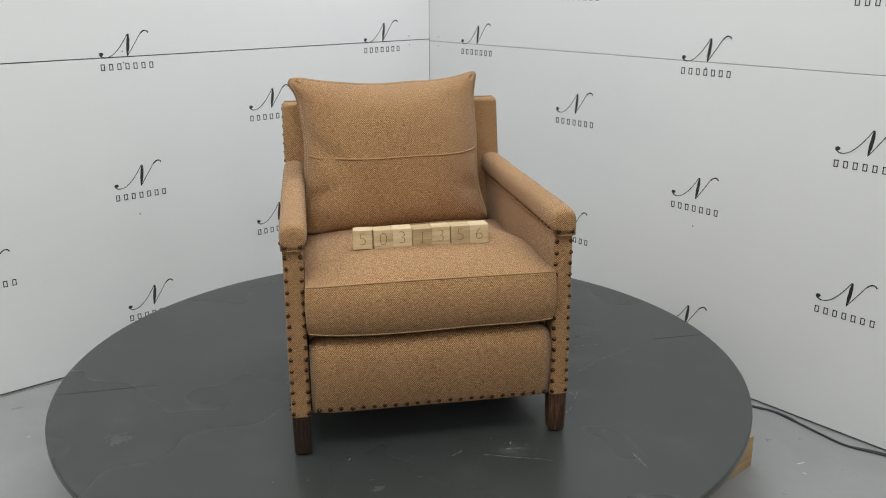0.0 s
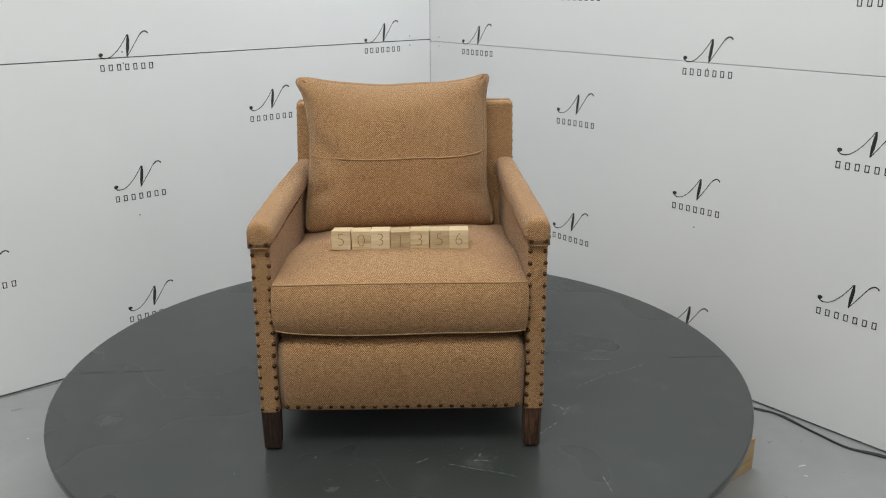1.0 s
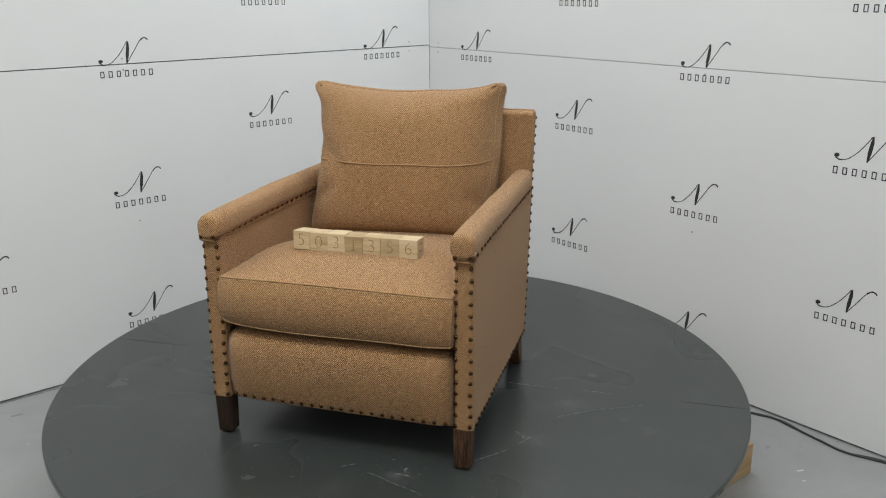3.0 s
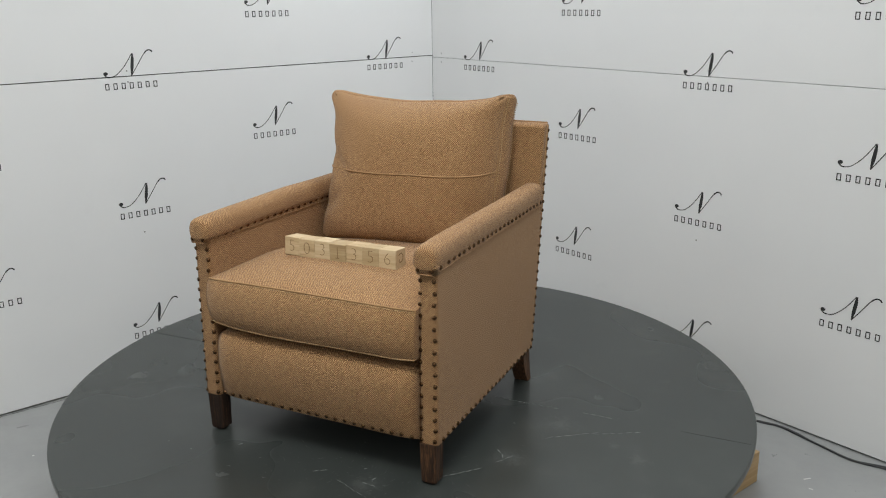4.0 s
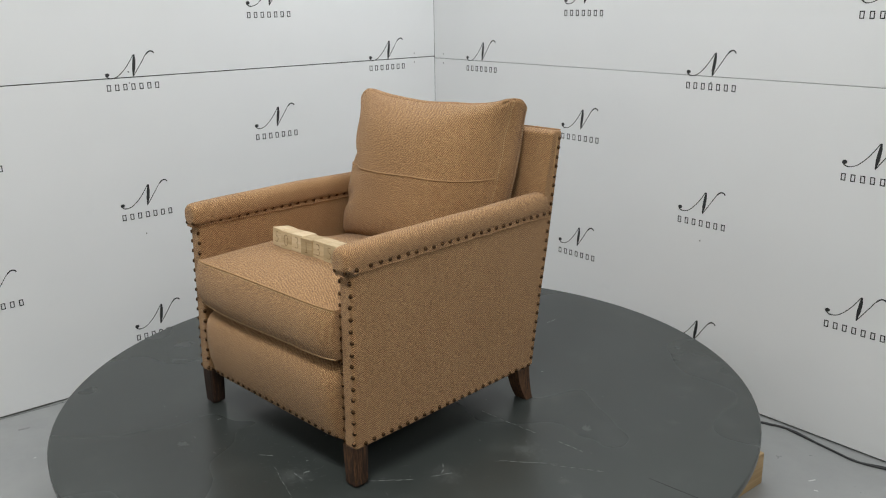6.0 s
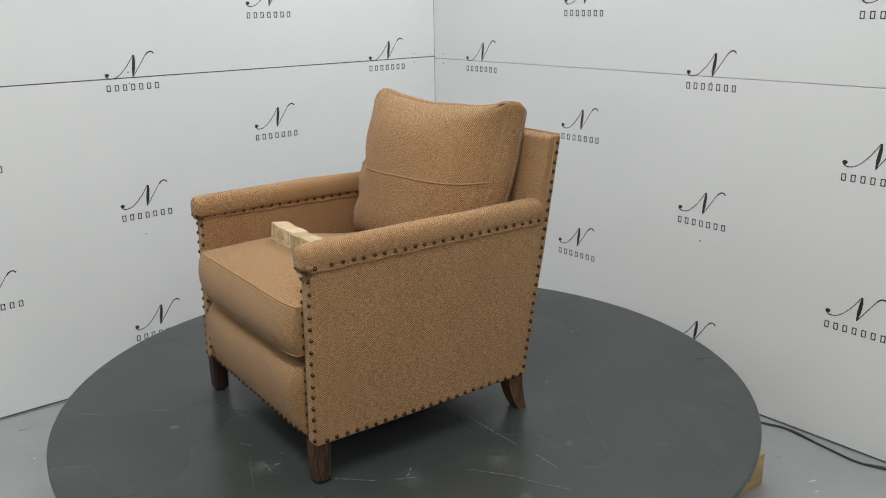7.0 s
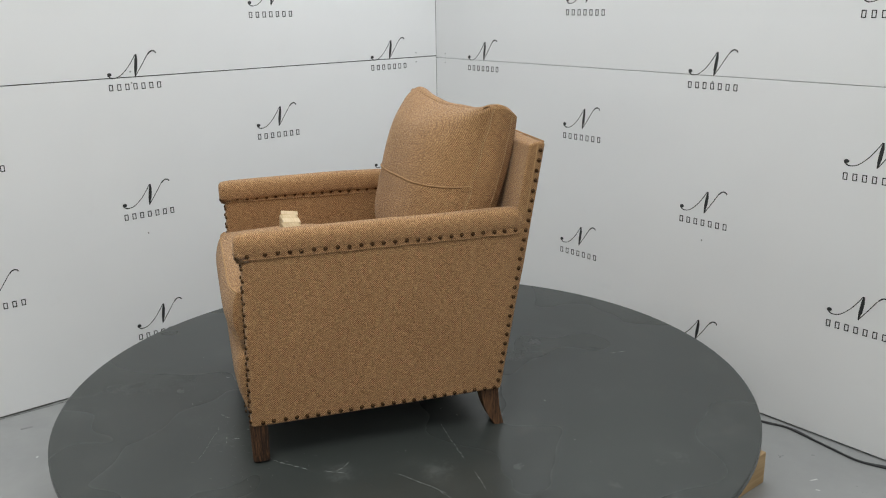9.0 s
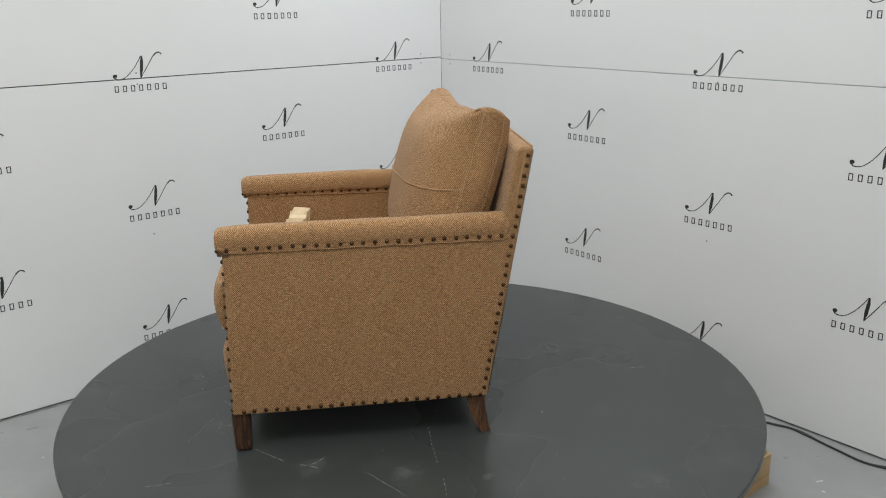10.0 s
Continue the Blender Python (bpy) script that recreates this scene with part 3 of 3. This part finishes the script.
    for s in (-1, 1):
        dy = -0.005 if s < 0 else 0.0
        for i in range(16):
            z = 0.543 - 0.0283 * i
            yf = -0.012 - 0.008 * (0.548 - z) / 0.44
            yf += dy
            put(taper((s * 0.3032, yf + 0.0008 if i else -0.0238 + dy, z)), Vector((-s * 0.4, -0.92, 0)).normalized())
            put(taper((s * 0.3385, yf + 0.0006 if i else -0.0226 + dy, z)), Vector((s * 0.5, -0.87, 0)).normalized())
        for i in range(24):
            put(taper((s * 0.3478, 0.016 + 0.0288 * i, 0.549) if i else (s * 0.3478, 0.002, 0.546)), (s, 0, 0))
        for i in range(23):
            put(taper((s * 0.345, 0.008 + 0.02795 * i, 0.1155)), (s, 0, 0))
        for i in range(21):
            put(taper((s * 0.2960, 0.02 + 0.0285 * i, 0.5445 + 0.0045 * i / 20)), (-s, 0, 0))
        for i in range(25):
            z = 0.750 - 0.0256 * i
            p = Vector((s * 0.345, back_y(z) - 0.0135, z))
            put((s * 0.3312, back_y(z) - 0.0105, z) if z > 0.56 else taper(p), (s, 0, 0))
    for i in range(22):
        put((-0.284 + 0.568 * i / 21, -0.0255, 0.1225), (0, -1, 0))
    return ob


def seat_cushion():
    ob = tagged(new("seat_cushion"), "plump tan tweed seat cushion with stitched welts", "cushion")

    def top_z(u, v):
        # u across -1..1, v front to back 0..1
        crown = (1 - abs(u) ** 3.2) * (1 - abs(2 * v - 1) ** 3.0)
        k = min(1.0, max(0.0, (v - 0.36) / 0.42))
        return 0.449 + (0.037 + 0.006 * u) * crown ** 0.75 - 0.004 * max(0.0, -u) ** 2 * (1 - v) - 0.004 * abs(u) ** 6 * (1 - v) - 0.031 * k * k * (3 - 2 * k)

    n, m = 28, 26
    bm = bmesh.new()
    grid = {}

    def vert(key, p):
        if key not in grid:
            grid[key] = bm.verts.new(p)
        return grid[key]

    def edge_y(u, v):
        lo, hi = -0.042 + 0.016 * abs(u) ** 9, 0.585 - 0.02 * abs(u) ** 6
        return lo + (hi - lo) * v

    us = [math.sin(math.pi / 2 * (-1 + 2 * i / n)) for i in range(n + 1)]
    vs = [0.5 - 0.5 * math.cos(math.pi * j / m) for j in range(m + 1)]
    ring = [(i, 0) for i in range(n)] + [(n, j) for j in range(m)] + [(n - i, m) for i in range(n)] + [(0, m - j) for j in range(m)]
    for i in range(n + 1):
        for j in range(m + 1):
            vert(("t", i, j), (us[i] * 0.2978, edge_y(us[i], vs[j]), top_z(us[i], vs[j])))
            vert(("b", i, j), (us[i] * 0.2958, edge_y(us[i], vs[j]), 0.3245 - 0.013 * (1 - us[i] ** 4) * (1 - abs(2 * vs[j] - 1) ** 6) + 0.002 * math.sin(4 * us[i]) - 0.004 * (1 - us[i] ** 2)))
    for i in range(n):
        for j in range(m):
            bm.faces.new([grid["t", a, b] for a, b in ((i, j), (i + 1, j), (i + 1, j + 1), (i, j + 1))])
            bm.faces.new([grid["b", a, b] for a, b in ((i, j), (i, j + 1), (i + 1, j + 1), (i + 1, j))])
    steps = 8
    last = [grid["t", a, b] for a, b in ring]
    for k in range(1, steps + 1):
        f = k / steps
        row = []
        for a, b in ring:
            if k == steps:
                row.append(grid["b", a, b])
                continue
            p, q = grid["t", a, b].co, grid["b", a, b].co
            c = p.lerp(q, f)
            bulge = 0.0195 * math.sin(math.pi * f) ** 0.7
            front = (1 if b == 0 else -1 if b == m else 0)
            side = (1 if a == n else -1 if a == 0 else 0)
            c.y -= bulge * front * (1 - 0.3 * abs(us[a]) ** 6)
            c.x += 0.15 * bulge * side
            row.append(bm.verts.new(c))
        for i in range(len(ring)):
            j = (i + 1) % len(ring)
            bm.faces.new((last[i], row[i], row[j], last[j]))
        last = row
    part("cover", tapered(bm), FABRIC, ob)
    hi = [(us[i] * 0.2978, edge_y(us[i], 0) - 0.0005, top_z(us[i], 0) + 0.0005) for i in range(1, n)]
    lo = [(us[i] * 0.2958, edge_y(us[i], 0) - 0.0005, 0.3245 + 0.002 * math.sin(4 * us[i]) - 0.004 * (1 - us[i] ** 2)) for i in range(1, n)]
    hi, lo = [taper(p) for p in hi], [taper(p) for p in lo]
    part("welt", tube(hi, 0.0023), WELT, ob)
    part("welt", tube(lo, 0.0022), WELT, ob)
    part("stitching", stitches([(x, y - 0.0022, z + 0.001) for x, y, z in lo], 0.0009), THREAD, ob, "pale thread stitching")
    part("stitching", stitches([(x, y - 0.002, z - 0.004) for x, y, z in hi], 0.0007), THREAD, ob, "pale thread stitching")
    return ob


def back_cushion():
    ob = tagged(new("back_cushion"), "plump tan tweed back cushion leaning on the chair back", "cushion")

    def zof(u, v):
        top = 0.834 + 0.033 * abs(u) ** (4.2 if u < 0 else 3.8) - 0.003 * math.cos(6 * u + 0.6) - 0.003 * math.exp(-((u - 0.45) / 0.18) ** 2) + 0.006 * max(0, u) ** 5
        low = 0.436 - 0.008 * abs(u) ** 4
        return low + (top - low) * (v + 1) / 2

    def rounded(u, v):
        """The square's corners drawn in to a quarter circle."""
        a, b = max(0.0, (abs(u) - 0.87) / 0.13), max(0.0, (abs(v) - 0.87) / 0.13)
        if a and b:
            k = max(a, b) / math.hypot(a, b)
            u, v = math.copysign(0.87 + 0.13 * a * k, u), math.copysign(0.87 + 0.13 * b * k, v)
        return u, v

    def xof(u, v):
        return -0.020 + u * (0.253 + 0.019 * (abs(v) ** 3.4) + 0.003 * math.sin(5 * v + u)) + 0.012 * max(0, u) ** 3 * max(0, -v) ** 2 + 0.010 * max(0, -u) ** 2 * max(0, -v) ** 1.5 \
            - 0.017 * math.exp(-((u + 1) / 0.16) ** 2 - ((v - 0.92) / 0.13) ** 2) + 0.009 * max(0, -u) ** 3 * math.exp(-((v - 0.2) / 0.4) ** 2)

    def seam_y(u, z):
        return 0.503 + 0.30 * (z - 0.475) + 0.036 * u

    def front(u, v):
        b0, (u, v) = (u, v), rounded(u, v)
        z = zof(u, v)
        u1, v1 = b0
        b = max(0.0, (1 - abs(u1) ** 3.0)) ** 0.62 * max(0.0, (1 - abs(v1) ** 5.0)) ** 0.5
        dent = 0.021 * math.exp(-((u + 0.80) ** 2 / 0.03 + (v - 0.10 + 0.6 * (u + 0.8)) ** 2 / 0.012)) + 0.016 * math.exp(-((u + 0.85) ** 2 / 0.02 + (v + 0.45 - 0.8 * (u + 0.85)) ** 2 / 0.008)) + 0.015 * math.exp(-((u - 0.86) ** 2 / 0.02 + (v + 0.5 + 0.9 * (u - 0.86)) ** 2 / 0.008)) + 0.008 * math.exp(-((u - 0.72) ** 2 / 0.02 + (v - 0.75) ** 2 / 0.02))
        fold = 0.0065 * math.sin(9 * u + 4 * v) * abs(u) ** 2 * (1 - abs(u)) + 0.0022 * math.sin(17 * v + 3 * u) * abs(u) ** 8
        return Vector((xof(u, v), seam_y(u, z) - 0.114 * b * (1 - 0.01 * v + 0.09 * u - 0.26 * max(0.0, -v)) + dent + fold, z))

    def rear(u, v):
        u, v = rounded(u, v)
        z = zof(u, v)
        b = max(0.0, (1 - u ** 4)) * max(0.0, (1 - v ** 4))
        ear = 1 - 0.38 * max(0, v) ** 3
        return Vector((xof(u, v) * 0.985, seam_y(u, z) + (0.078 + 0.014 * max(0, u)) * ear + 0.034 * b * (1 - 0.7 * u), z - (0.022 + 0.012 * max(0, u)) * max(0, v) ** 4))

    n = 36
    ts = [math.sin(math.pi / 2 * (-1 + 2 * i / n)) for i in range(n + 1)]
    bm = bmesh.new()
    lay = bm.verts.layers.float_vector.new("lay")
    F = [[bm.verts.new(front(u, v)) for v in ts] for u in ts]
    R = [[bm.verts.new(rear(u, v)) for v in ts] for u in ts]
    for i in range(n + 1):
        for j in range(n + 1):
            a, b = sorted((i, n // 2)), sorted((j, n // 2))
            du = sum((F[k + 1][j].co - F[k][j].co).length for k in range(*a)) * (1 if i > n // 2 else -1)
            dv = sum((F[i][k + 1].co - F[i][k].co).length for k in range(*b)) * (1 if j > n // 2 else -1)
            F[i][j][lay] = (du, dv, 1.0)
    for i in range(n):
        for j in range(n):
            bm.faces.new((F[i][j], F[i + 1][j], F[i + 1][j + 1], F[i][j + 1]))
            bm.faces.new((R[i][j], R[i][j + 1], R[i + 1][j + 1], R[i + 1][j]))
    ring = [(i, 0) for i in range(n)] + [(n, j) for j in range(n)] + [(n - i, n) for i in range(n)] + [(0, n - j) for j in range(n)]
    last = [F[a][b] for a, b in ring]
    for k in range(1, 9):
        row = []
        for a, b in ring:
            if k == 8:
                row.append(R[a][b])
                continue
            c = F[a][b].co.lerp(R[a][b].co, k / 8)
            puff = 0.015 * math.sin(math.pi * k / 8) ** 0.8
            c.x += puff * ts[a] ** 7
            c.z += 0.8 * puff * ts[b] ** 7
            row.append(bm.verts.new(c))
        for i in range(len(ring)):
            j = (i + 1) % len(ring)
            bm.faces.new((last[i], row[i], row[j], last[j]))
        last = row
    part("cover", bm, FABRIC, ob)
    # seams across the front, and the seams of the side gussets
    sv = lambda u: 0.074 - 0.012 * u - 0.079 * u * u - 0.008 * math.cos(2.2 * (u + 0.4))
    part("welt", tube([front(-1 + 2 * i / 60, sv(-1 + 2 * i / 60)) + Vector((0, -0.0010, 0)) for i in range(61)], 0.0024), WELT, ob)
    for u in (-1, 1):
        part("stitched_seam", tube([front(u, t) + Vector((u * 0.0008, 0, 0)) for t in ts[2:-1]], 0.0015), WELT, ob)
        part("stitching", stitches([front(u, t) + Vector((u * 0.0048, 0.004, 0)) for t in ts[2:-1]], 0.0009), THREAD, ob)
        part("stitching", stitches([front(u, t).lerp(rear(u, t), 0.75) + Vector((u * 0.0130, 0, 0)) for t in ts[2:-2]], 0.0010), THREAD, ob)
    part("stitched_seam", tube([front(t, 1) for t in ts[1:-1]], 0.0016), FABRIC, ob)
    # gathered cloth at the two upper corners
    for u in (-1, 1):
        for k in range(3):
            c, r = front(u * 0.99, 0.99), rear(u * 0.99, 0.99)
            a, b = c.lerp(r, 0.04 + 0.20 * k), front(u * (0.93 + 0.015 * k), 0.965 - 0.02 * k).lerp(r, 0.15 * k)
            mid = (a + b) / 2 + Vector((u * 0.001, -0.001, 0.003))
            part("corner_tuck", tube(spline([a, mid, b], 5), 0.0032 - 0.0004 * k), FABRIC, ob)
    return ob


SIZE = 0.0488


def digit_mesh(ch):
    cu = bpy.data.curves.new("digit", "FONT")
    cu.body, cu.size, cu.align_x, cu.align_y, cu.extrude, cu.offset = ch, 0.047, "CENTER", "CENTER", 0.0003, -0.0014
    tmp = bpy.data.objects.new("digit", cu)
    me = bpy.data.meshes.new_from_object(tmp)
    bpy.data.objects.remove(tmp)
    if ch == "1":
        # this cut of the numeral stands on a foot
        low, mid = min(v.co.y for v in me.vertices), max(v.co.x for v in me.vertices) - 0.0014
        bm = bmesh.new()
        bm.from_mesh(me)
        box((mid - 0.0060, low - 0.0002, -0.0003), (mid + 0.0060, low + 0.0016, 0.0003), bm=bm)
        bm.to_mesh(me)
        bm.free()
    me.materials.clear()
    me.materials.append(GROOVE_SHADE)
    return me


def number_block(ch, body, extra=False):
    ob = tagged(new("number_block"), f"pale wooden cube engraved with the digit {ch}, on the seat", "toy block", "row of number blocks")
    part("cube", body, None, ob)
    # laid on the face, its dark colour in place of groove shade
    part("digit", digit_mesh(ch), GROOVE_SHADE, ob, "digit in dark brown, standing for the shade in its engraved strokes", m=pose(0, -SIZE / 2 - 0.0001, SIZE / 2, 90, 0, 0))
    if extra:
        hook = spline([(-0.010, 0.010, 0), (0.004, 0.013, 0), (0.011, 0.003, 0), (0.004, -0.008, 0), (-0.008, -0.007, 0), (-0.006, -0.001, 0)], 6)
        part("carved_curl", flat([stroke([p[:2] for p in hook], [0.0022] * len(hook))], 0.0003), GROOVE_SHADE, ob, m=pose(SIZE / 2, 0, SIZE / 2, 0, 0, 90))
    return ob


# ---------------------------------------------------------------- floor things
def cable():
    pts = [(0.98, 0.62), (1.16, 0.47), (1.276, 0.395), (1.33, 0.358), (1.367, 0.300), (1.424, 0.200), (1.48, 0.112), (1.577, 0.045), (1.72, -0.07), (1.95, -0.32), (2.2, -0.6)]
    path = spline([(x, y, FLOOR + 0.004) for x, y in pts], 8)
    tagged(part("power_cable", tube(path, 0.0040, 8), RUBBER), "black power cable lying along the wall on the floor", "cable")
    path = spline([(x + 0.004, y + 0.004 + 0.012 * math.sin(i * 2.1), FLOOR + 0.0022) for i, (x, y) in enumerate(pts)], 8)
    tagged(part("thin_cable", tube(path, 0.0022, 6), RUBBER), "thin black cable beside a thicker one on the floor", "cable")


def chips():
    for x, y, a, l in ((1.285, 0.010, 15, 0.026), (1.272, -0.050, -30, 0.012), (-1.297, 0.261, 40, 0.008)):
        ob = part("paint_chip", box((-l / 2, -0.0025, 0), (l / 2, 0.0025, 0.0012), 0.0005, 1), CHIP)
        ob.matrix_world = pose(x, y, FLOOR, 0, 0, a)
        tagged(ob, "small white paint chip on the grey floor", "debris", "floor debris")
    ob = part("floor_mark", box((-0.02, -0.006, 0), (0.02, 0.004, 0.0006)), SCREW)
    ob.matrix_world = pose(-1.429, 0.478, FLOOR, 0, 0, 30)
    tagged(ob, "small dark smear on the grey floor", "debris", "floor debris")


# a narrow dark strip of uneven width along the left wall's foot
def floor_line():
    path = spline([(-1.86, 0.335, FLOOR + 0.0004), (-1.548, 0.557, FLOOR + 0.0004), (-1.456, 0.627, FLOOR + 0.0004), (-1.365, 0.695, FLOOR + 0.0004), (-1.20, 0.832, FLOOR + 0.0004)], 8)
    bm, rng = bmesh.new(), random.Random(3)
    rows = []
    for a, b in zip(path, path[1:] + [path[-1] * 2 - path[-2]]):
        d = (b - a).normalized()
        w = Vector((-d.y, d.x, 0)) * rng.uniform(0.0010, 0.0026)
        rows.append((bm.verts.new(a - w), bm.verts.new(a + w)))
    for (a, b), (c, d) in zip(rows, rows[1:]):
        bm.faces.new((a, c, d, b))
    tagged(part("floor_line", bm, GAP, smooth=False), "thin dark line on the grey floor along the wall", "crack", kind="structure")


plinth()
cable()
floor_line()
chips()

table = turntable()
chair = armchair()
seat = seat_cushion()
pillow = back_cushion()
on_table = pose(CHAIR[0], CHAIR[1], 0, 0, 0, CHAIR[2])
MOVING = [(table, Matrix()), (chair, on_table), (seat, on_table), (pillow, on_table)]
cubes = [mesh_of("cube", box((-SIZE / 2, -SIZE / 2, 0), (SIZE / 2, SIZE / 2, SIZE), 0.0018, 2), wood) for wood in (BLOCKWOOD, DARKBLOCK)]
for i, ch in enumerate("5031356"):
    x = -0.1490 + i * 0.0490
    turn = (-5.0, 1.0, -1.5, 0.8, -2.0, 1.2, -0.6)[i]
    y = (0.1535, 0.1485, 0.149, 0.144, 0.146, 0.1435, 0.144)[i]
    lean = (-5.0, -3.0, -3.5, -2.0, -3.0, -3.5, -3.0)[i]
    z = 0.4765 + 0.0006 * i + (0.0006 if i == 2 else -0.0006 if i == 3 else 0)
    MOVING.append((number_block(ch, cubes[i in (3, 5)], i == 6), on_table @ pose(x, y, z, lean, -0.8, turn)))


def motions():
    """The turntable turns, and all that stands on it."""
    for thing, place in MOVING:
        walk(thing, [(t / 4, pose(0, 0, 0, 0, 0, spin(t / 4)) @ place) for t in range(41)])


motions()
